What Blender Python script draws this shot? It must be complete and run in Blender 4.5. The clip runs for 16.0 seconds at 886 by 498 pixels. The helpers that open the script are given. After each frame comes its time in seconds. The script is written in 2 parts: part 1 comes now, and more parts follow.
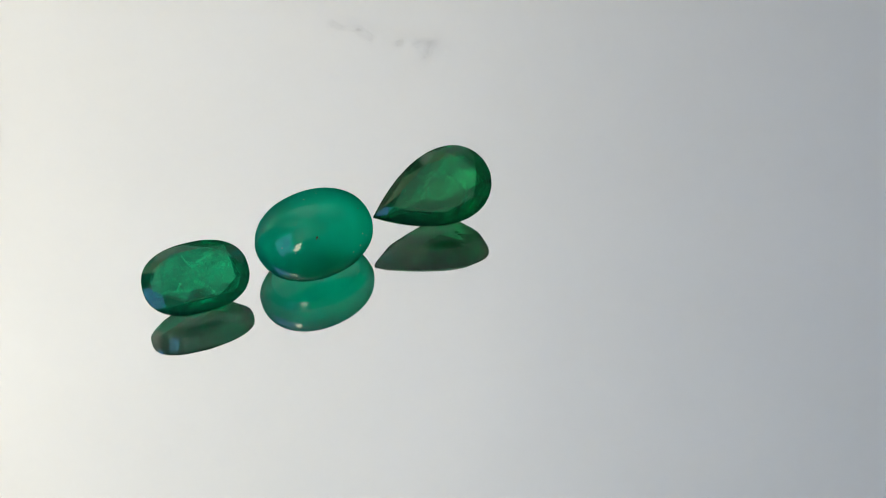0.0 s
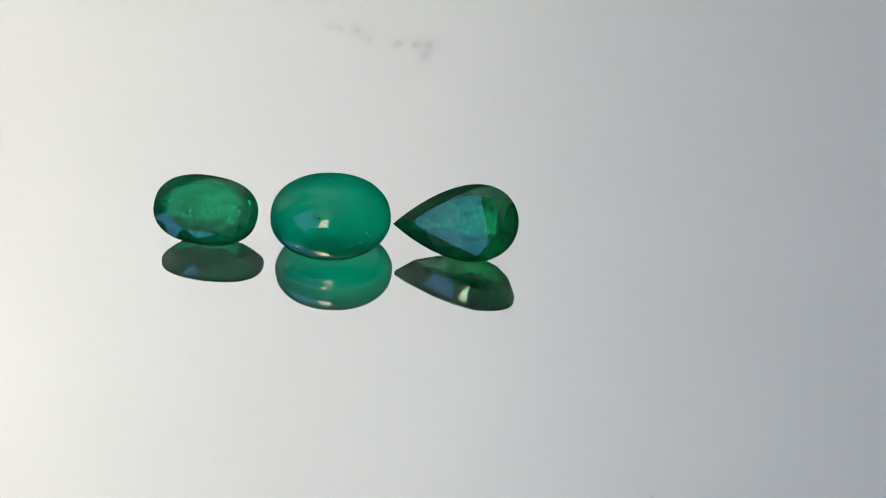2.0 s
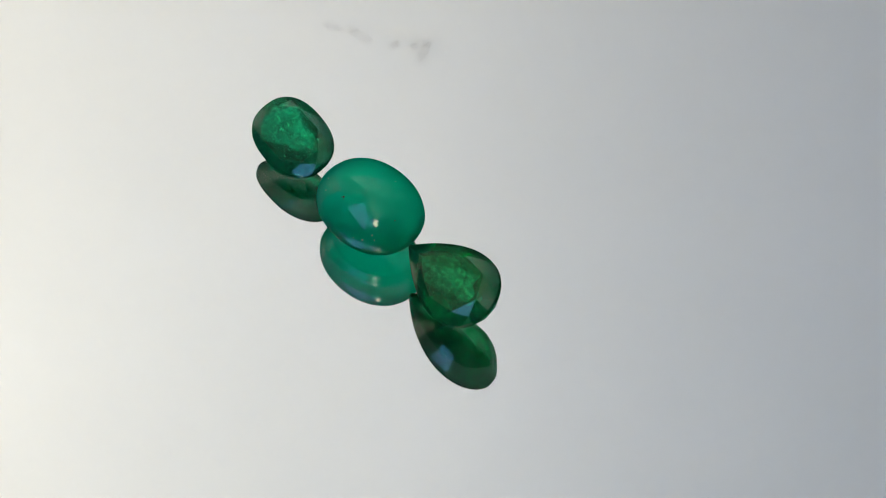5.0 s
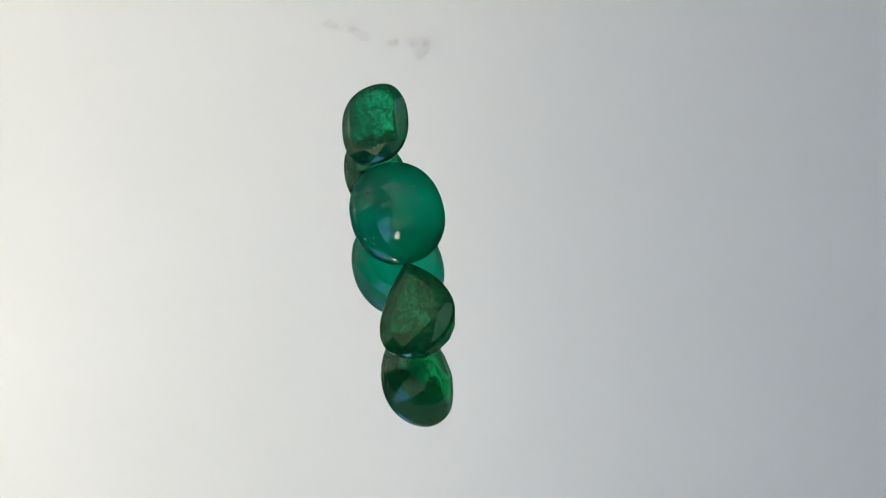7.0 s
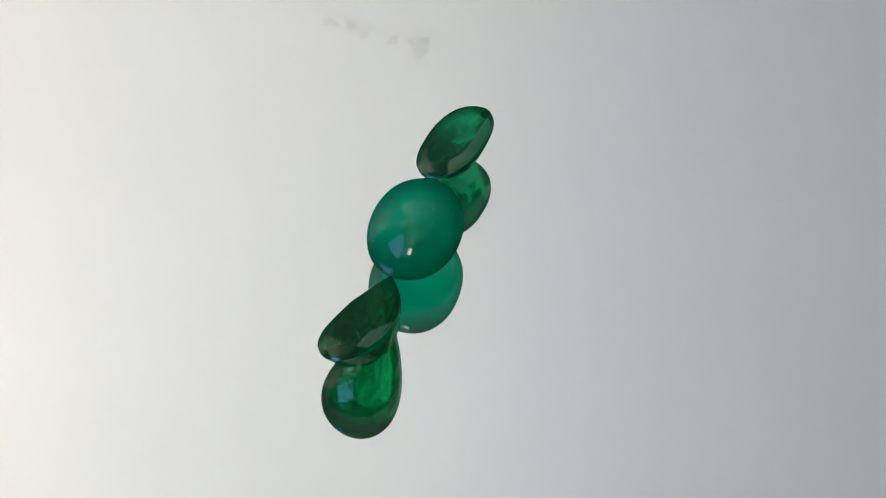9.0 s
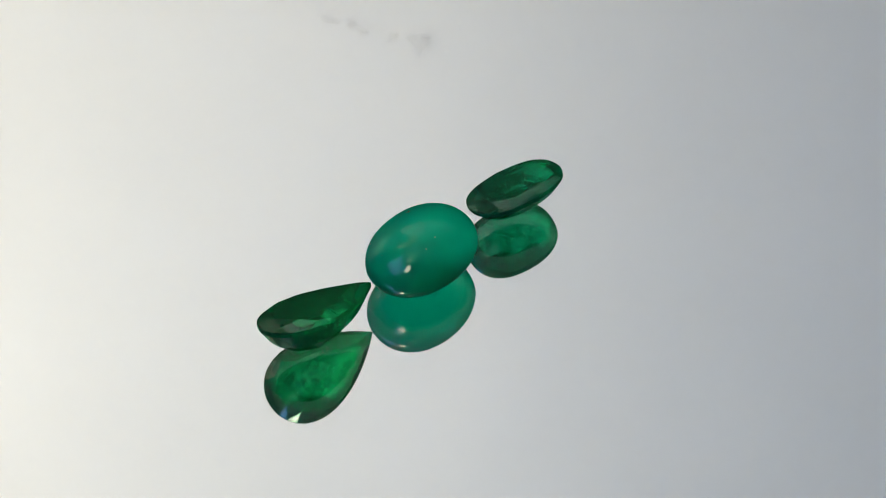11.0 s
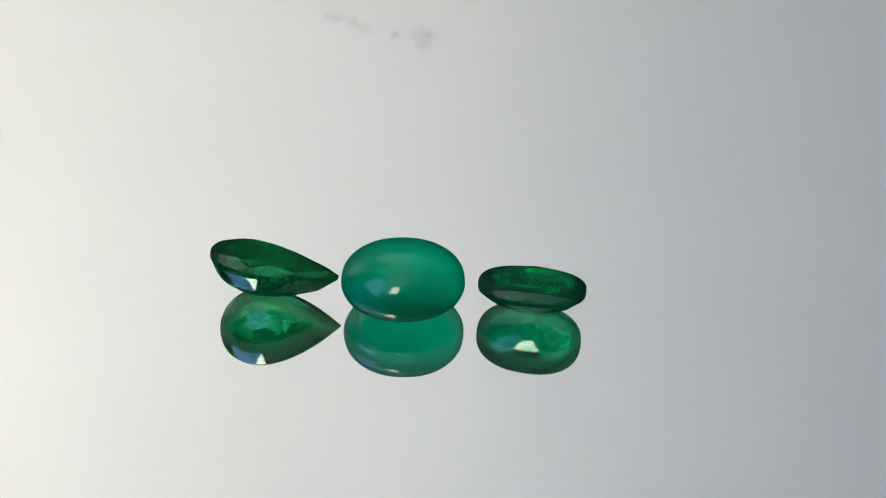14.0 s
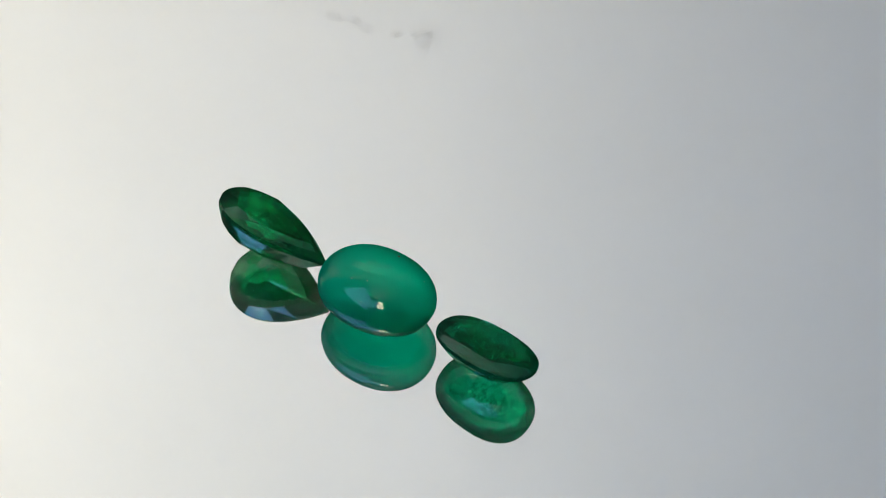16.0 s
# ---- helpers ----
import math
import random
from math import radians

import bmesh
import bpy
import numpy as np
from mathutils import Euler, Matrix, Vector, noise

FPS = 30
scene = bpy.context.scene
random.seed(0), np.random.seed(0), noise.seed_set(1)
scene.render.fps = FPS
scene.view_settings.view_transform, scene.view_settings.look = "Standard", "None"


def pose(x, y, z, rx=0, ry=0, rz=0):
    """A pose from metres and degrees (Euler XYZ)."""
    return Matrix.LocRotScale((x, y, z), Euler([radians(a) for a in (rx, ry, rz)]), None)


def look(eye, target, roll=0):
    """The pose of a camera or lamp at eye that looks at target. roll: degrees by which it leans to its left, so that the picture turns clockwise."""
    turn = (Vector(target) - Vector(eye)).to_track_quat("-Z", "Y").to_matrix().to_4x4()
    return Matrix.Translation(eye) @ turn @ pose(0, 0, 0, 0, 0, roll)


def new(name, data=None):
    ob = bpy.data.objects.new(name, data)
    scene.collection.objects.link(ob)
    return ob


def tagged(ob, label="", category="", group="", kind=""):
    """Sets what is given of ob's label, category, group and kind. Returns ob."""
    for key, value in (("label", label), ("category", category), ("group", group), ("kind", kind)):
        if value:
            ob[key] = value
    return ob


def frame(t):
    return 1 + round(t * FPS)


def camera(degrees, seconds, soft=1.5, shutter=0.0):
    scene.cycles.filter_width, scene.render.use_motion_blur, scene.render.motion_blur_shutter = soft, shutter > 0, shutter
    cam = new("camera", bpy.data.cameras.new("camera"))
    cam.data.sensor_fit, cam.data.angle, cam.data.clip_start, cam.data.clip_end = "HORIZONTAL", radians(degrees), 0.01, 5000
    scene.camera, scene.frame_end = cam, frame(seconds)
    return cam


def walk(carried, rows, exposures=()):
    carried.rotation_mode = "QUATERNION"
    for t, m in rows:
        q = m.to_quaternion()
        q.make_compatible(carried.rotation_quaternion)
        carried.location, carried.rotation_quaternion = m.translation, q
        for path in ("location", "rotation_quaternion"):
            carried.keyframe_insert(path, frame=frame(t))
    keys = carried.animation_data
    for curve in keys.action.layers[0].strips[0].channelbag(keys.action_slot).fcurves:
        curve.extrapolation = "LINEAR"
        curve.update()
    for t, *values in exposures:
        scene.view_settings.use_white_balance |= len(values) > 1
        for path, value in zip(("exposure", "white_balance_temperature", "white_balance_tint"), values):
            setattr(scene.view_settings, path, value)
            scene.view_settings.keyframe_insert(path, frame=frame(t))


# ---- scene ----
# A mirror turntable with three green gemstones, turning before a camera that stands still. The mirror shows the white wall.
cam = camera(26.207, 16.0, soft=0.6)
EYE = (0.00741, -0.11726, 0.14310)
AIM = (0.00741, 0.01076, -0.01056)
walk(cam, [(0.0, look(EYE, AIM, 0.74)), (16.0, look(EYE, AIM, 0.74))], exposures=[(0.0, 0.01), (16.0, 0.01)])

# ---- light: blue sky and sunlit daylight through the windows, and an added warm fill ----
world = bpy.data.worlds.new("sky")
scene.world = world
world.use_nodes = True
sky = world.node_tree.nodes.new("ShaderNodeTexSky")
sky.sky_type, sky.sun_disc = "NISHITA", False
sky.sun_elevation, sky.sun_rotation = radians(48), radians(40)
world.node_tree.links.new(sky.outputs[0], world.node_tree.nodes["Background"].inputs[0])
world.node_tree.nodes["Background"].inputs[1].default_value = 0.1

sun = new("sun", bpy.data.lights.new("sun", "SUN"))
sun.data.energy, sun.data.angle, sun.data.color = 3.0, radians(0.5), (1.0, 0.95, 0.86)
sun.matrix_world = look((3.0, 3.6, 5.2), (0, 0, 0))


def window_light(name, at, to, size, power, color):
    """Daylight in a window's opening."""
    lamp = new(name, bpy.data.lights.new(name, "AREA"))
    lamp.data.shape, lamp.data.size, lamp.data.size_y = "RECTANGLE", size[0], size[1]
    lamp.data.energy, lamp.data.color = power, color
    lamp.matrix_world = look(at, to)
    return lamp


SKY_Y, SKY_Z = (-1.31, -0.14), (0.60, 2.20)
CORNER_X, CORNER_Z = (-0.88, -0.55), (1.20, 2.36)
FILL_X, FILL_Z = (-2.50, -1.75), (0.20, 1.30)
BACK_X, BACK_Z = (-0.53, -0.16), (1.30, 2.36)
LEFT, RIGHT, FRONT, BACK, FLOOR, CEIL = -0.90, 1.50, 0.90, -1.35, -0.785, 2.62
BAY_X, BAY_Y, WEST_END = -2.60, -0.05, 0.345
mid = lambda r: (r[0] + r[1]) / 2
span = lambda r: r[1] - r[0]
window_light("sky_light", (LEFT - 0.02, mid(SKY_Y), mid(SKY_Z)), (0, mid(SKY_Y), mid(SKY_Z)), (span(SKY_Y), span(SKY_Z)), 19.0, (0.16, 0.37, 0.81))
window_light("corner_light", (mid(CORNER_X), BACK - 0.02, mid(CORNER_Z)), (mid(CORNER_X), 0, mid(CORNER_Z)), (span(CORNER_X), span(CORNER_Z)), 3.4, (0.16, 0.37, 0.81))
# Added warm fill from an unseen bay: brightens the white wall from the left.
window_light("wall_fill_light", (mid(FILL_X), BAY_Y - 0.02, mid(FILL_Z)), (mid(FILL_X), 1, mid(FILL_Z)), (span(FILL_X), span(FILL_Z)), 134.0, (1.0, 0.925, 0.745))
window_light("back_light", (mid(BACK_X), BACK - 0.02, mid(BACK_Z)), (mid(BACK_X), 0, mid(BACK_Z)), (span(BACK_X), span(BACK_Z)), 15.0, (1.0, 0.93, 0.74))


# ---- materials ----
def material(name, color=(0.8, 0.8, 0.8), rough=0.5, **more):
    m = bpy.data.materials.new(name)
    m.use_nodes = True
    b = m.node_tree.nodes["Principled BSDF"]
    b.inputs["Base Color"].default_value = (*color, 1)
    b.inputs["Roughness"].default_value = rough
    for key, value in more.items():
        b.inputs[key.replace("_", " ")].default_value = value
    return m, m.node_tree, b


def add(tree, kind, **values):
    n = tree.nodes.new(kind)
    for key, value in values.items():
        n.inputs[key.replace("_", " ")].default_value = value
    return n


def noise_mix(tree, scale, detail, a, b, lo=0.35, hi=0.65):
    """Two colours mixed by a noise on the thing's own coordinates, in metres."""
    at = tree.nodes.new("ShaderNodeTexCoord")
    n = add(tree, "ShaderNodeTexNoise", Scale=scale, Detail=detail)
    tree.links.new(at.outputs["Object"], n.inputs["Vector"])
    r = tree.nodes.new("ShaderNodeValToRGB")
    r.color_ramp.elements[0].position, r.color_ramp.elements[1].position = lo, hi
    r.color_ramp.elements[0].color, r.color_ramp.elements[1].color = (*a, 1), (*b, 1)
    tree.links.new(n.outputs["Fac"], r.inputs["Fac"])
    return n, r


def plaster():
    m, tree, b = material("white_wall_paint", rough=0.75)
    n, r = noise_mix(tree, 1.6, 4, (0.80, 0.80, 0.79), (0.84, 0.84, 0.835))
    tree.links.new(r.outputs[0], b.inputs["Base Color"])
    return m


def skin_over(tree, body, fac, rough):
    """A polished surface over a body; fac is the share that it mirrors."""
    skin = add(tree, "ShaderNodeBsdfGlossy", Roughness=rough)
    mix = tree.nodes.new("ShaderNodeMixShader")
    tree.links.new(fac, mix.inputs[0])
    tree.links.new(body, mix.inputs[1])
    tree.links.new(skin.outputs[0], mix.inputs[2])
    tree.links.new(mix.outputs[0], tree.nodes["Material Output"].inputs["Surface"])


def clouded(tree, coarse, fine, thick, thin, low):
    """Colour that varies at two scales, as the growth of a crystal does."""
    n, r = noise_mix(tree, coarse, 4, thick, thin, 0.36, 0.66)
    n2, r2 = noise_mix(tree, fine, 5, (low, low, low), (1.15, 1.15, 1.15), 0.36, 0.62)
    n3, r3 = noise_mix(tree, fine * 0.55, 6, (1, 1, 1), (1, 1, 1), 0.455, 0.545)
    vein = r3.color_ramp.elements.new(0.5)
    vein.color = (low * 0.93, low * 0.93, low * 0.93, 1)
    color = r.outputs[0]
    for other in (r2, r3):
        mul = tree.nodes.new("ShaderNodeMix")
        mul.data_type, mul.blend_type = "RGBA", "MULTIPLY"
        mul.inputs[0].default_value = 1.0
        tree.links.new(color, mul.inputs[6])
        tree.links.new(other.outputs[0], mul.inputs[7])
        color = mul.outputs[2]
    return color


def gem(name, thick, thin, haze, coarse, fine, low, rough, milk):
    """A green crystal, clear but clouded by inclusions, with polished facets."""
    m, tree, d = material(name, milk, rough=1.0, Specular_IOR_Level=0.0)
    color = clouded(tree, coarse, fine, thick, thin, low)
    g = add(tree, "ShaderNodeBsdfGlass", Roughness=rough, IOR=1.57)
    tree.links.new(color, g.inputs["Color"])
    cloud = add(tree, "ShaderNodeBsdfRefraction", Roughness=0.55, IOR=1.06)
    tree.links.new(color, cloud.inputs["Color"])
    inner = add(tree, "ShaderNodeMixShader", Fac=0.17)
    tree.links.new(g.outputs[0], inner.inputs[1])
    tree.links.new(cloud.outputs[0], inner.inputs[2])
    body = add(tree, "ShaderNodeMixShader", Fac=haze)
    tree.links.new(inner.outputs[0], body.inputs[1])
    tree.links.new(d.outputs[0], body.inputs[2])
    edge = add(tree, "ShaderNodeFresnel", IOR=1.57)
    cap = tree.nodes.new("ShaderNodeMath")
    cap.operation = "MINIMUM"
    cap.inputs[1].default_value = 0.08
    tree.links.new(edge.outputs[0], cap.inputs[0])
    skin_over(tree, body.outputs[0], cap.outputs[0], 0.01)
    return m


def cabochon_stone():
    """Milky green crystal: light passes through it scattered, under a polished skin."""
    m, tree, d = material("milky_green_stone", rough=1.0, Specular_IOR_Level=0.0)
    n, r = noise_mix(tree, 240, 5, (0.001, 0.24, 0.145), (0.002, 0.32, 0.195), 0.3, 0.7)
    tree.links.new(r.outputs[0], d.inputs["Base Color"])
    n2, r2 = noise_mix(tree, 140, 3, (0.010, 0.70, 0.52), (0.018, 0.93, 0.69), 0.3, 0.7)
    g = add(tree, "ShaderNodeBsdfRefraction", Roughness=0.75, IOR=1.17)
    tree.links.new(r2.outputs[0], g.inputs["Color"])
    body = add(tree, "ShaderNodeMixShader", Fac=0.33)
    tree.links.new(g.outputs[0], body.inputs[1])
    tree.links.new(d.outputs[0], body.inputs[2])
    facing = add(tree, "ShaderNodeLayerWeight", Blend=0.5)
    power = tree.nodes.new("ShaderNodeMath")
    power.operation = "POWER"
    power.inputs[1].default_value = 5.0
    tree.links.new(facing.outputs["Facing"], power.inputs[0])
    gloss = tree.nodes.new("ShaderNodeMath")
    gloss.operation = "MULTIPLY_ADD"
    gloss.inputs[1].default_value, gloss.inputs[2].default_value = 0.12, 0.044
    tree.links.new(power.outputs[0], gloss.inputs[0])
    skin_over(tree, body.outputs[0], gloss.outputs[0], 0.03)
    return m


WALL = plaster()
CEILING = material("ceiling_paint", (0.82, 0.75, 0.62), 0.8)[0]
DARK, tree, b = material("dark_panel_brown", rough=0.5)
n, r = noise_mix(tree, 9, 6, (0.030, 0.024, 0.020), (0.060, 0.048, 0.038))
tree.links.new(r.outputs[0], b.inputs["Base Color"])
DIM = material("grey_wall_paint", (0.095, 0.098, 0.10), 0.7)[0]
FLOORING, tree, b = material("grey_floor", rough=0.5)
n, r = noise_mix(tree, 5, 5, (0.20, 0.19, 0.18), (0.27, 0.26, 0.24))
tree.links.new(r.outputs[0], b.inputs["Base Color"])
TABLE, tree, b = material("table_wood", rough=0.45)
n, r = noise_mix(tree, 14, 6, (0.16, 0.10, 0.06), (0.26, 0.17, 0.10))
tree.links.new(r.outputs[0], b.inputs["Base Color"])
SMUDGE, tree, b = material("grey_wall_stain", (0.40, 0.38, 0.38), 0.9)
at = tree.nodes.new("ShaderNodeTexCoord")
fade = tree.nodes.new("ShaderNodeTexGradient")
fade.gradient_type = "SPHERICAL"
tree.links.new(at.outputs["Object"], fade.inputs["Vector"])
ease = add(tree, "ShaderNodeMapRange", To_Max=0.13)
ease.interpolation_type = "SMOOTHSTEP"
tree.links.new(fade.outputs["Fac"], ease.inputs["Value"])
tree.links.new(ease.outputs["Result"], b.inputs["Alpha"])
FRAME = material("white_window_paint", (0.78, 0.78, 0.76), 0.35)[0]
PANE = material("window_glass", (1, 1, 1), 0.0, IOR=1.45, Transmission_Weight=1.0)[0]
GLASS = material("mirror_glass", (0.985, 0.99, 0.985), 0.0, IOR=1.33, Transmission_Weight=1.0)[0]
SILVER = material("mirror_silver", (0.95, 0.95, 0.945), 0.0, Metallic=1.0)[0]
PLASTIC = material("white_plastic", (0.75, 0.75, 0.74), 0.4)[0]
DUST = material("dark_dust", (0.14, 0.13, 0.125), 0.9)[0]
OVAL = gem("green_oval_crystal", (0.05, 0.62, 0.39), (0.09, 0.80, 0.53), 0.15, 700, 2400, 0.74, 0.015, (0.014, 0.25, 0.14))
PEAR = gem("green_pear_crystal", (0.055, 0.57, 0.30), (0.10, 0.75, 0.42), 0.14, 500, 2000, 0.75, 0.015, (0.018, 0.23, 0.11))
CAB = cabochon_stone()
FLAKE = material("dark_green_inclusion", (0.004, 0.05, 0.022), 0.5)[0]
VEIL = material("pale_green_inclusion", (0.30, 0.95, 0.62), 0.28, Metallic=1.0)[0]
PIT = material("brown_inclusion", (0.10, 0.035, 0.015), 0.7)[0]
CHIP = material("white_chip", (0.50, 0.72, 0.62), 0.25)[0]


# ---- mesh helpers ----
def mesh_of(name, bm, mat, smooth=False):
    me = bpy.data.meshes.new(name)
    bmesh.ops.recalc_face_normals(bm, faces=bm.faces)
    bm.to_mesh(me)
    bm.free()
    me.materials.append(mat)
    for f in me.polygons:
        f.use_smooth = smooth
    return me


def part(name, bm, mat, parent, label="", smooth=False):
    ob = new(name, mesh_of(name, bm, mat, smooth))
    ob.parent = parent
    return tagged(ob, label=label)


def box(bm, lo, hi):
    made = bmesh.ops.create_cube(bm, size=1.0)["verts"]
    for v in made:
        v.co = [lo[i] + (v.co[i] + 0.5) * (hi[i] - lo[i]) for i in range(3)]
    return bm


def boxes(*pairs):
    bm = bmesh.new()
    for lo, hi in pairs:
        box(bm, lo, hi)
    return bm


def lathe(profile, steps=128):
    """A turned body from (radius, height) pairs, closed at both ends."""
    bm = bmesh.new()
    rings = [[bm.verts.new((r * math.cos(2 * math.pi * i / steps), r * math.sin(2 * math.pi * i / steps), z)) for i in range(steps)] for r, z in profile]
    for a, c in zip(rings, rings[1:]):
        for i in range(steps):
            bm.faces.new((a[i], a[(i + 1) % steps], c[(i + 1) % steps], c[i]))
    bm.faces.new(rings[0])
    bm.faces.new(rings[-1])
    return bm


# ---- the room ----
T = 0.12
def structure(name, bm, mat, label, category):
    return tagged(new(name, mesh_of(name, bm, mat)), label, category, kind="structure")


structure("floor", boxes(((LEFT - T, BACK - T, FLOOR - 0.1), (RIGHT + T, FRONT + T, FLOOR)), ((BAY_X - T, BAY_Y - T, FLOOR - 0.1), (LEFT - T, FRONT + T, FLOOR))), FLOORING, "plain grey floor of a small room", "floor")
structure("ceiling", boxes(((LEFT - T, BACK - T, CEIL), (RIGHT + T, FRONT + T, CEIL + 0.1)), ((BAY_X - T, BAY_Y - T, CEIL), (LEFT - T, FRONT + T, CEIL + 0.1))), CEILING, "plain cream-white painted ceiling", "ceiling")
wall_front = structure("wall_north", boxes(((BAY_X, FRONT, FLOOR), (RIGHT, FRONT + T, CEIL))), WALL, "white painted wall with faint grey stains", "wall")
structure("wall_east", boxes(((RIGHT, BACK - T, FLOOR), (RIGHT + T, FRONT + T, CEIL))), DIM, "plain grey painted wall", "wall")
x0, x1 = LEFT - T, LEFT
# The stretch up to WEST_END is added to shade the north wall's right side.
structure("wall_west", boxes(
    ((x0, BACK - T, FLOOR), (x1, SKY_Y[0], CEIL)), ((x0, SKY_Y[0], FLOOR), (x1, SKY_Y[1], SKY_Z[0])), ((x0, SKY_Y[0], SKY_Z[1]), (x1, SKY_Y[1], CEIL)),
    ((x0, SKY_Y[1], FLOOR), (x1, WEST_END, CEIL))), DIM, "grey painted wall with a wide window", "wall")
# Unseen bay, added only to hold the warm fill light.
structure("added_bay_walls", boxes(
    ((BAY_X, BAY_Y - T, FLOOR), (FILL_X[0], BAY_Y, CEIL)), ((FILL_X[0], BAY_Y - T, FLOOR), (FILL_X[1], BAY_Y, FILL_Z[0])), ((FILL_X[0], BAY_Y - T, FILL_Z[1]), (FILL_X[1], BAY_Y, CEIL)),
    ((FILL_X[1], BAY_Y - T, FLOOR), (x0, BAY_Y, CEIL)), ((BAY_X - T, BAY_Y - T, FLOOR), (BAY_X, FRONT + T, CEIL))), DIM, "added grey walls of an unseen bay that houses the warm fill light", "wall")
y0, y1 = BACK - T, BACK
structure("wall_south", boxes(
    ((LEFT, y0, FLOOR), (CORNER_X[0], y1, CEIL)), ((CORNER_X[0], y0, FLOOR), (CORNER_X[1], y1, CORNER_Z[0])), ((CORNER_X[0], y0, CORNER_Z[1]), (CORNER_X[1], y1, CEIL)),
    ((CORNER_X[1], y0, FLOOR), (BACK_X[0], y1, CEIL)), ((BACK_X[0], y0, FLOOR), (BACK_X[1], y1, BACK_Z[0])), ((BACK_X[0], y0, BACK_Z[1]), (BACK_X[1], y1, CEIL)),
    ((BACK_X[1], y0, FLOOR), (RIGHT, y1, CEIL))), DIM, "grey painted wall with two narrow windows", "wall")


def window(name, along, a, z, at, label):
    """A framed pane in an opening; along: the axis of its width."""
    w = tagged(new(name), label, "window", kind="structure")
    def bar(n, lo, hi):
        p = [(lo[0], at - 0.02, lo[1]), (hi[0], at + 0.02, hi[1])]
        if along == "y":
            p = [(q[1], q[0], q[2]) for q in p]
        part(n, boxes(p), FRAME, w)
    f = 0.035
    bar("window_frame", (a[0], z[0]), (a[0] + f, z[1]))
    bar("window_frame", (a[1] - f, z[0]), (a[1], z[1]))
    bar("window_frame", (a[0] + f, z[0]), (a[1] - f, z[0] + f))
    bar("window_frame", (a[0] + f, z[1] - f), (a[1] - f, z[1]))
    p = [(a[0] + f, at - 0.003, z[0] + f), (a[1] - f, at + 0.003, z[1] - f)]
    if along == "y":
        p = [(q[1], q[0], q[2]) for q in p]
    pane = part("pane", boxes(p), PANE, w, "clear window glass")
    pane.visible_shadow = False
    return w


sky_window = window("window_1", "y", SKY_Y, SKY_Z, LEFT - 0.08, "white framed window under blue sky")
part("window_sill", boxes(((LEFT + 0.001, SKY_Y[0] - 0.03, SKY_Z[0] - 0.04), (LEFT + 0.09, SKY_Y[1] + 0.03, SKY_Z[0] - 0.01))), FRAME, sky_window, "white painted sill")
# Added frame and pane in front of the warm fill light.
window("added_bay_window", "x", FILL_X, FILL_Z, BAY_Y - 0.08, "added white framed window around the warm fill light")
window("window_4", "x", CORNER_X, CORNER_Z, BACK - 0.08, "narrow white framed window under blue sky")
window("window_3", "x", BACK_X, BACK_Z, BACK - 0.08, "narrow white framed window in bright daylight")


def stain(x, z, w, h, lean):
    """A faint mark on the wall that fades out at its edge."""
    bm = bmesh.new()
    bmesh.ops.create_circle(bm, cap_ends=True, segments=24, radius=1.0)
    ob = part("stain", bm, SMUDGE, wall_front, "faint grey stain")
    ob.matrix_basis = Matrix.Translation((x, FRONT - 0.004, z)) @ pose(0, 0, 0, 90, 0, 0) @ pose(0, 0, 0, 0, 0, lean) @ Matrix.Diagonal((w, h, 1, 1))


for mark in [(-0.0763, 0.8122, 0.0078, 0.0078, 0), (-0.0703, 0.8150, 0.0068, 0.0068, 0), (-0.0595, 0.8160, 0.0080, 0.0078, 20), (-0.0570, 0.8196, 0.0070, 0.0070, 0),
             (-0.0503, 0.8252, 0.0078, 0.0085, 40), (-0.0300, 0.8315, 0.0068, 0.0070, 30), (-0.0276, 0.8285, 0.0056, 0.0062, 0), (-0.0152, 0.8300, 0.0070, 0.0074, 0),
             (-0.0100, 0.8322, 0.0110, 0.0092, 0), (-0.0086, 0.8370, 0.0098, 0.0110, 0), (-0.0092, 0.8428, 0.0076, 0.0120, 10), (-0.0054, 0.8300, 0.0080, 0.0070, 0),
             (-0.3462, 0.9113, 0.0121, 0.0546, 0)]:
    stain(*mark)

# Added out-of-view dark panels that keep the stones' reflections of this wall dark.
bm = boxes(((BAY_X, FRONT - 0.016, FLOOR), (RIGHT, FRONT - 0.001, 0.64)), ((BAY_X, FRONT - 0.026, 0.64), (RIGHT, FRONT - 0.001, 0.665)),
           ((BAY_X, FRONT - 0.016, 0.665), (-0.64, FRONT - 0.001, CEIL)))
structure("dark_reflection_panels", bm, DARK, "added dark brown panels, unseen, that darken reflections in the stones", "panelling")

# ---- table and turntable ----
table = tagged(new("table"), "brown wooden table under the turntable", "table")
bm = boxes(((-0.45, -0.55, -0.065), (0.55, 0.45, -0.035)))
bmesh.ops.bevel(bm, geom=bm.edges[:], offset=0.003, segments=2, affect="EDGES")
part("tabletop", bm, TABLE, table)
for x in (-0.41, 0.51):
    for y in (-0.51, 0.41):
        part("leg", boxes(((x - 0.025, y - 0.025, FLOOR), (x + 0.025, y + 0.025, -0.065))), TABLE, table)

TURNTABLE = tagged(new("turntable"), "round mirror-topped turntable with a few dust specks", "turntable")
part("mirror_glass", lathe([(0.1196, -0.002575), (0.12, -0.0022), (0.12, -0.0004), (0.1196, 0.0)]), GLASS, TURNTABLE, "clear polished glass plate")
part("mirror_backing", lathe([(0.12, -0.0031), (0.12, -0.002595)]), SILVER, TURNTABLE, "silvered mirror backing")
part("platter", lathe([(0.115, -0.016), (0.12, -0.014), (0.12, -0.0032)]), PLASTIC, TURNTABLE, "white plastic platter")
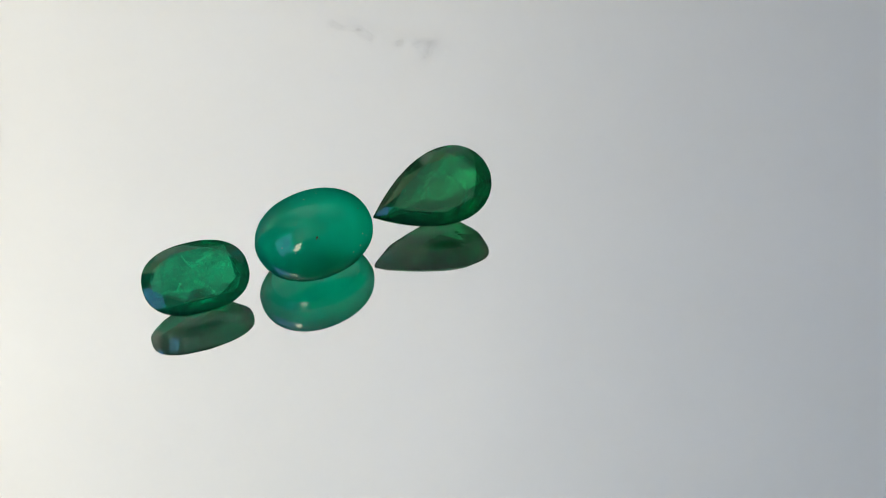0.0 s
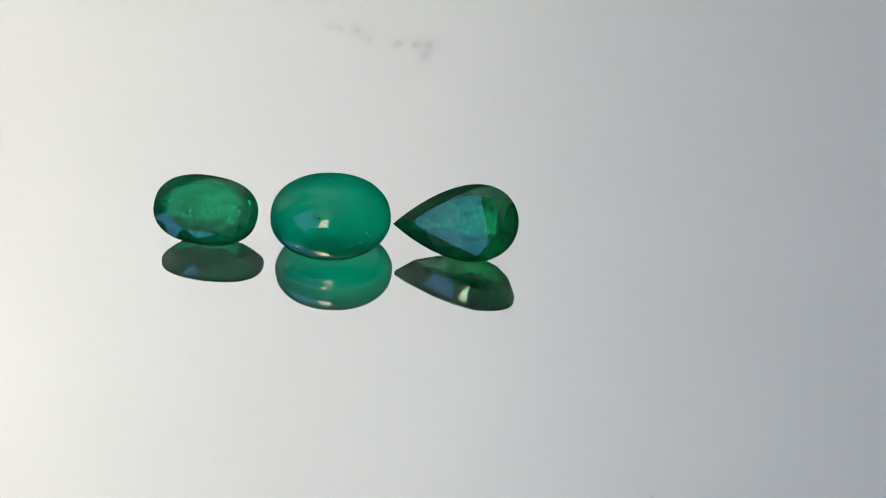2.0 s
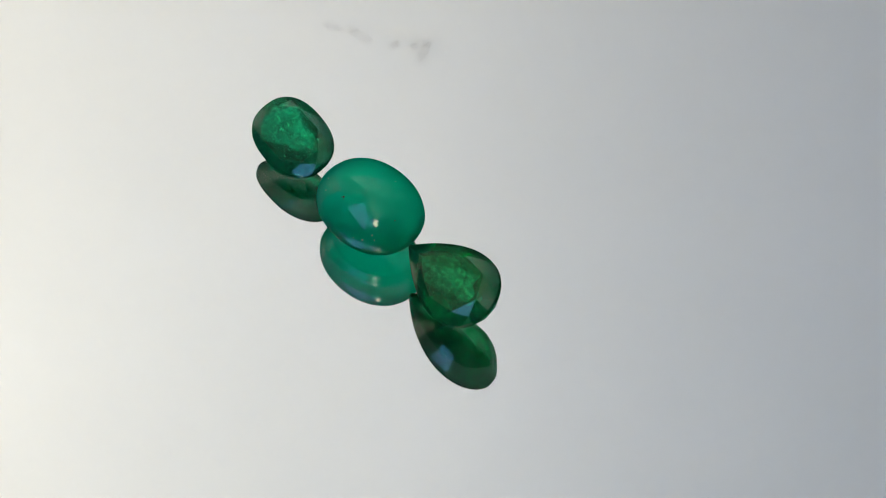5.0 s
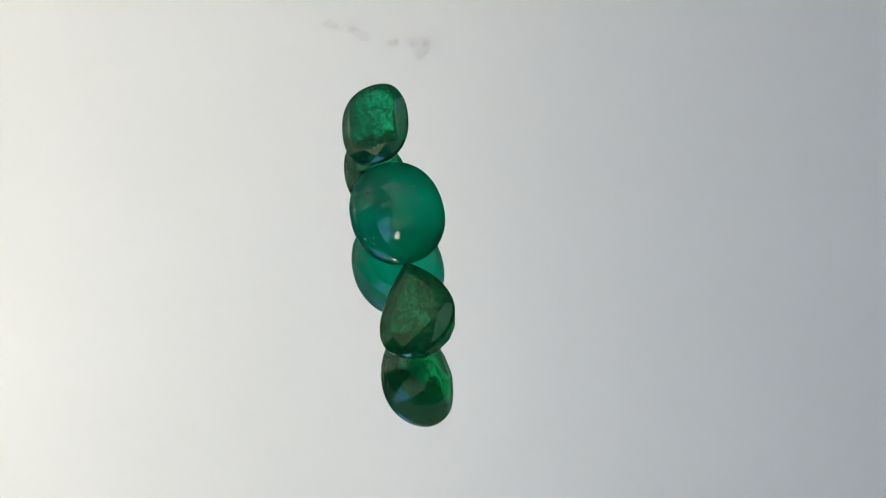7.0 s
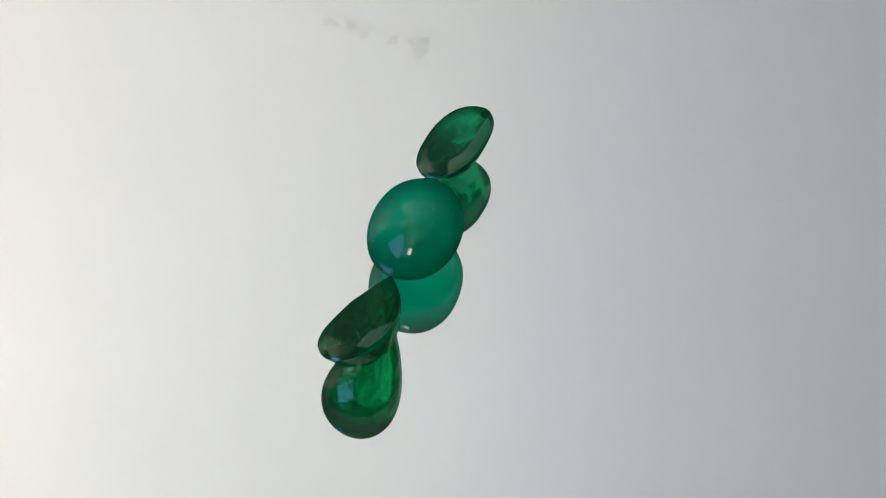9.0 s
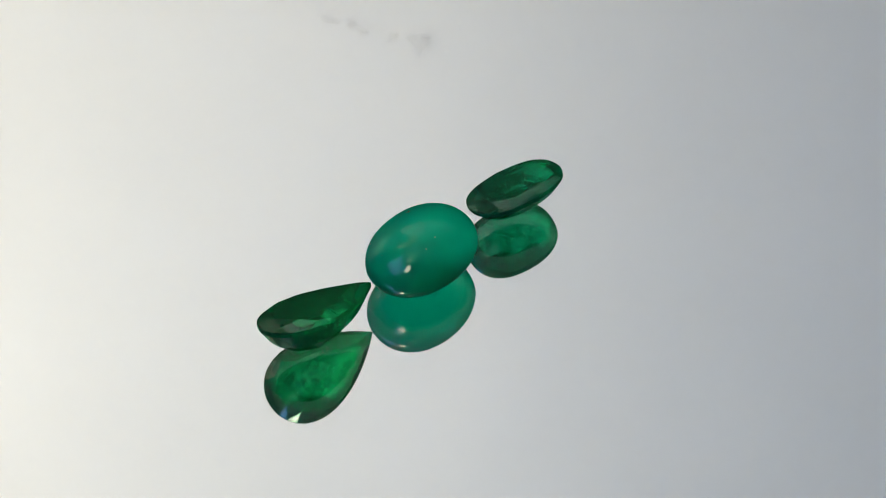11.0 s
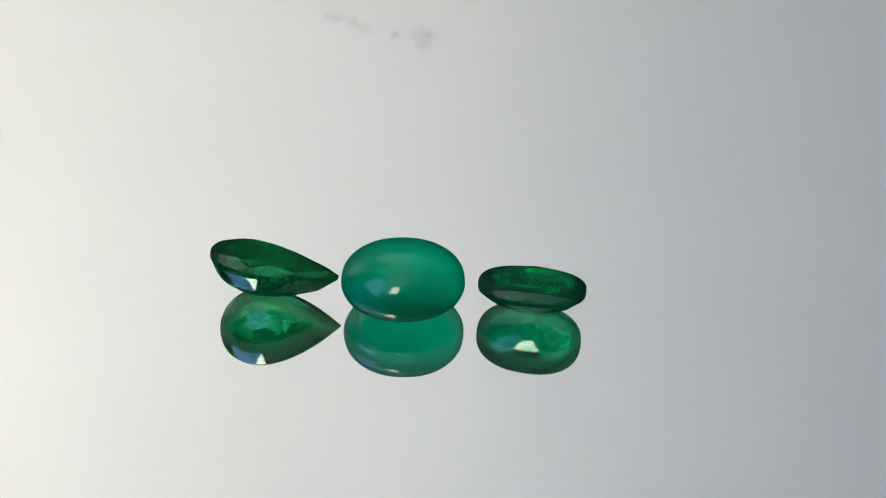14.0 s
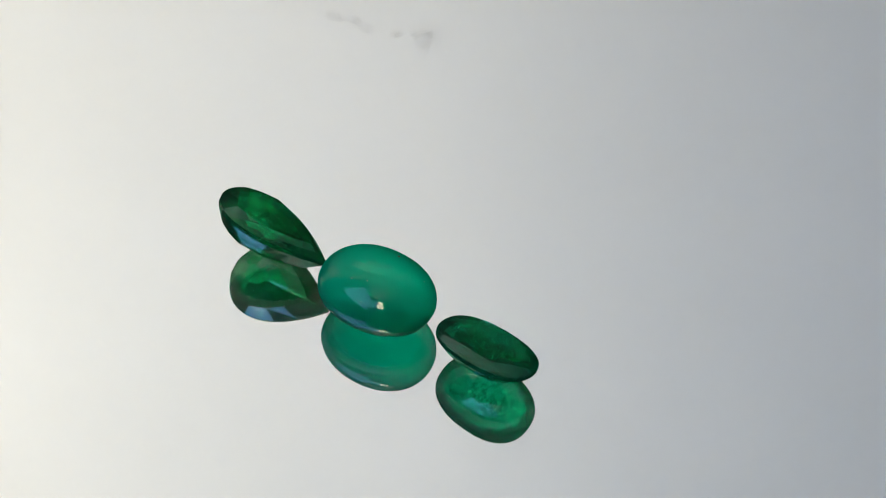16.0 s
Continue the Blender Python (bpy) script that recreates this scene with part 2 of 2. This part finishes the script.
part("foot", lathe([(0.095, -0.035), (0.10, -0.033), (0.10, -0.018), (0.095, -0.016)]), PLASTIC, TURNTABLE, "white plastic foot on the table")


def speck(x, y, size, seed):
    """A grain or fibre of dust lying on the glass, millimetres."""
    rnd = random.Random(seed)
    bm = bmesh.new()
    bmesh.ops.create_icosphere(bm, subdivisions=1, radius=1.0)
    a, flat = rnd.uniform(0, 3.14), rnd.uniform(0.4, 1.0)
    for v in bm.verts:
        p = Vector((v.co.x * rnd.uniform(0.7, 1.2), v.co.y * flat * rnd.uniform(0.7, 1.2), v.co.z * 0.5))
        p.rotate(Euler((0, 0, a)))
        v.co = p * size * 0.001
    low = min(v.co.z for v in bm.verts)
    for v in bm.verts:
        v.co += Vector((x * 0.001, y * 0.001, 0.00002 - low))
    return bm


SPECKS = [(-10.2, 24.6), (21.0, 16.6), (35.8, -9.9), (31.2, -21.2), (-15.6, 3.9), (-38.6, -0.1), (-16.1, 7.0), (22.9, 14.4), (27.3, -0.8), (38.4, 27.2),
          (-13.1, 7.4), (-7.3, -43.6), (-8.1, -38.3), (4.4, -45.4), (27.1, 3.1), (16.2, 14.2), (-46.2, 5.9), (24.6, 3.6), (14.5, 12.4), (19.6, 0.8), (-9.3, -46.6), (36.8, 29.8), (25.8, 0.8)]
for i, (x, y) in enumerate(SPECKS):
    part("dust_speck", speck(x, y, random.Random(i + 50).uniform(0.04, 0.085), i), DUST, TURNTABLE, "dark speck of dust")


# ---- gemstones: shapes in millimetres, girdle in the xy plane ----
def outline(kind, length, width, m, count, turn=0.0):
    """Points of a girdle: a pear with its tip at -x, or a rounded oval."""
    out = []
    for i in range(count):
        s = (i + turn) * 2 * math.pi / count
        if kind == "pear":
            peak = max(abs(math.sin(k * 0.02) * math.sin(k * 0.01) ** m) for k in range(315))
            out.append((-math.cos(s) * length / 2, math.sin(s) * abs(math.sin(s / 2)) ** m / peak * width / 2))
        else:
            c, d = math.cos(s), math.sin(s)
            out.append((math.copysign(abs(c) ** (2 / m), c) * length / 2, math.copysign(abs(d) ** (2 / m), d) * width / 2))
    return out


def faceted(kind, length, width, m, crown, pavilion, table_share, bulge):
    """A mixed cut: table, bezel and girdle facets above, stepped facets and a keel below."""
    cx = 0.12 * length if kind == "pear" else 0.0
    g = 0.03 * width
    def ring(share, z, count, turn=0.0):
        return [(cx + (x - cx) * share, y * share, z) for x, y in outline(kind, length, width, m, count, turn)]
    tip = 0.0 if kind == "pear" else 0.5
    pts = ring(table_share, crown + g, 8, tip) + ring((1 + table_share) / 2 + 0.035, crown * 0.55 + g, 8, 0.5 - tip)
    pts += ring(1.002, g, 32) + ring(1.002, -g, 32)
    pts += ring(bulge + 0.03, -g - pavilion * 0.5, 16, 0.5) + ring(0.54, -g - pavilion * 0.79, 8, 0.5) + ring(0.26, -g - pavilion * 0.96, 8, 0.5)
    bm = bmesh.new()
    for p in pts:
        bm.verts.new([c * 0.001 for c in p])
    bmesh.ops.convex_hull(bm, input=bm.verts[:])
    loose = [v for v in bm.verts if not v.link_faces]
    bmesh.ops.delete(bm, geom=loose, context="VERTS")
    bmesh.ops.dissolve_limit(bm, angle_limit=radians(2.5), verts=bm.verts[:], edges=bm.edges[:])
    return bm


# width of the dome, as a share of the girdle, at a share of its height
DOME = [(1.0, 0.0), (0.999, 0.1), (0.993, 0.2), (0.976, 0.3), (0.944, 0.4), (0.892, 0.5), (0.820, 0.6), (0.725, 0.7), (0.667, 0.75), (0.600, 0.8), (0.525, 0.85), (0.430, 0.9), (0.305, 0.95), (0.195, 0.98), (0.098, 0.995)]


def cabochon(length, width, m, dome, base):
    """A domed oval with a soft girdle and a slightly rounded base that has an edge of its own."""
    prof = [(share, dome * up) for share, up in DOME]
    prof = prof[::-1] + [(1 - 0.075 * i / 8 - 0.115 * (i / 8) ** 5, -base * 0.82 * i / 8) for i in range(1, 9)] + [(0.79, -base * 0.91), (0.75, -base * 0.965), (0.67, -base * 0.985), (0.4, -base * 0.995), (0.15, -base)]
    bm = bmesh.new()
    steps = 96
    rings = [[bm.verts.new((x * s * 0.001, y * s * 0.001, z * 0.001)) for x, y in outline("oval", length, width, m, steps)] for s, z in prof]
    for a, c in zip(rings, rings[1:]):
        for i in range(steps):
            bm.faces.new((a[i], a[(i + 1) % steps], c[(i + 1) % steps], c[i]))
    for ring, z in ((rings[0], dome), (rings[-1], -base)):
        tip = bm.verts.new((0, 0, z * 0.001))
        for i in range(steps):
            bm.faces.new((ring[i], ring[(i + 1) % steps], tip))
    return bm


def flakes(count, half, size, seed, lean=0.0, depth=(-1, 0.35)):
    """Thin angular flakes scattered in the body of a stone, millimetres."""
    rnd = random.Random(seed)
    bm = bmesh.new()
    for _ in range(count):
        c = Vector((rnd.gauss(lean, 0.42) * half[0], rnd.gauss(0, 0.42) * half[1], rnd.uniform(*depth) * half[2]))
        if (c.x / half[0]) ** 2 + (c.y / half[1]) ** 2 > 0.8:
            continue
        e = Euler([rnd.uniform(0, 6.28) for _ in range(3)])
        r = size * rnd.uniform(0.4, 1.4)
        vs = []
        for x, y, z in ((1.6, 0, 0), (-1.3, 0.4, 0), (-0.7, -0.45, 0), (0, 0, 0.25)):
            p = Vector((x * r * rnd.uniform(0.6, 1.4), y * r * rnd.uniform(0.6, 1.4), z * r))
            p.rotate(e)
            vs.append(bm.verts.new((p + c) * 0.001))
        for f in ((0, 1, 2), (0, 1, 3), (1, 2, 3), (2, 0, 3)):
            bm.faces.new([vs[i] for i in f])
    return bm


def rest(ob, x, y, rx, ry, rz):
    """The pose at which a stone lies on the glass with its lowest point, millimetres and degrees."""
    turn = pose(0, 0, 0, rx, ry, rz)
    low = min((turn @ v.co).z for v in ob.data.vertices)
    return Matrix.Translation((x * 0.001, y * 0.001, -low + 0.00001)) @ turn


oval = tagged(new("oval_gemstone", mesh_of("oval_gemstone", faceted("oval", 10.297, 7.075, 2.357, 0.50, 1.88, 0.74, 0.765), OVAL)),
              "faceted oval green emerald leaning on the mirror", "gemstone", "gemstones on the turntable")
tagged(part("inclusion", flakes(70, (4.4, 2.8, 1.3), 0.09, 3), FLAKE, oval, "dark mossy inclusions"), kind="stuff")
tagged(part("veil", flakes(70, (4.2, 2.7, 1.3), 0.10, 5), VEIL, oval, "pale feathery inclusions"), kind="stuff")
tagged(part("speck", flakes(90, (3.3, 2.2, 1.0), 0.06, 31, 0.0, (0.15, 0.55)), FLAKE, oval, "tiny dark crystal specks"), kind="stuff")
tagged(part("glint", flakes(60, (3.3, 2.2, 1.0), 0.06, 32, -0.2, (0.05, 0.5)), VEIL, oval, "tiny bright crystal glints"), kind="stuff")
cab = tagged(new("cabochon_gemstone", mesh_of("cabochon_gemstone", cabochon(11.765, 9.171, 2.128, 4.05, 1.635), CAB, True)),
             "smooth milky green oval emerald cabochon on the mirror", "gemstone", "gemstones on the turntable")


def grain(x, y, z, r, seed, sunk=0.4):
    """A small uneven grain in the surface of the dome, millimetres."""
    rnd = random.Random(seed)
    bm = bmesh.new()
    bmesh.ops.create_icosphere(bm, subdivisions=2, radius=r * 0.001)
    out = Vector((x / 5.9 ** 2, y / 4.6 ** 2, z / 3.67 ** 2)).normalized()
    for v in bm.verts:
        v.co *= rnd.uniform(0.7, 1.15)
        v.co -= out * v.co.dot(out) * 0.6
        v.co += Vector((x, y, z)) * 0.001 - out * r * 0.001 * sunk
    return bm


def on_dome(x, y):
    """The height of the dome over a point of the girdle plane."""
    q = min(1.0, (abs(x) / 5.8875) ** 2.091 + (abs(y) / 4.5975) ** 2.091) ** (1 / 2.091)
    for (a, low), (c, high) in zip(DOME, DOME[1:]):
        if c <= q <= a:
            return 4.05 * (low + (high - low) * (a - q) / (a - c))
    return 4.05


for i, (x, y, r) in enumerate([(-0.83, -2.32, 0.13), (-0.98, -2.42, 0.07), (-0.70, -2.50, 0.06), (4.44, -0.53, 0.07)]):
    part("pit", grain(x, y, on_dome(x, y), r, i, 0.1), PIT, cab, "small brown pit")
for i, (x, y, r) in enumerate([(3.71, -2.96, 0.09), (4.07, -3.03, 0.08), (3.08, -3.74, 0.09), (-0.08, 2.14, 0.05), (1.41, 2.45, 0.05), (-3.2, -2.6, 0.06), (-4.1, -1.5, 0.05), (2.2, -4.1, 0.06)]):
    part("chip", grain(x, y, on_dome(x, y), r * 1.3, 20 + i, 0.1), CHIP, cab, "tiny pale chip")
part("chip", grain(3.44, -3.54, -0.47, 0.09, 29, 0.1), CHIP, cab, "tiny pale chip")
tagged(part("veil", flakes(60, (4.0, 3.0, 1.6), 0.2, 12), VEIL, cab, "pale cloudy inclusions"), kind="stuff")
pear = tagged(new("pear_gemstone", mesh_of("pear_gemstone", faceted("pear", 12.347, 7.661, 0.931, 0.68, 3.117, 0.72, 0.768), PEAR)),
              "faceted dark green pear-shaped emerald tilted on the mirror", "gemstone", "gemstones on the turntable")
tagged(part("inclusion", flakes(70, (4.6, 2.5, 1.9), 0.09, 8, -0.25), FLAKE, pear, "dark mossy inclusions"), kind="stuff")
tagged(part("veil", flakes(60, (4.6, 2.5, 1.9), 0.09, 9, -0.15), VEIL, pear, "pale feathery inclusions"), kind="stuff")
tagged(part("speck", flakes(60, (3.4, 1.9, 1.0), 0.06, 33, 0.1, (0.2, 0.75)), FLAKE, pear, "tiny dark crystal specks"), kind="stuff")
tagged(part("glint", flakes(45, (4.2, 2.0, 1.0), 0.06, 34, -0.2, (0.0, 0.6)), VEIL, pear, "tiny bright crystal glints"), kind="stuff")
AT = {oval: rest(oval, -16.07, -3.82, 21.42, 1.95, 20.33), cab: rest(cab, -5.110, 1.683, 6.70, -0.11, 28.92), pear: rest(pear, 6.166, 6.564, 27.34, -10.32, 22.92)}


def motions():
    """The turntable turns evenly, with the slight lean of its plate, and carries the stones."""
    lean = pose(0, 0, 0, -0.056, -0.072, 0)
    times = [i * 0.2 for i in range(81)]
    turn = lambda t: pose(0, 0, 0, 0, 0, -14.9285 * t + 0.0019 * (t - 8) ** 2) @ lean
    walk(TURNTABLE, [(t, turn(t)) for t in times])
    for stone, m in AT.items():
        walk(stone, [(t, turn(t) @ m) for t in times])


motions()
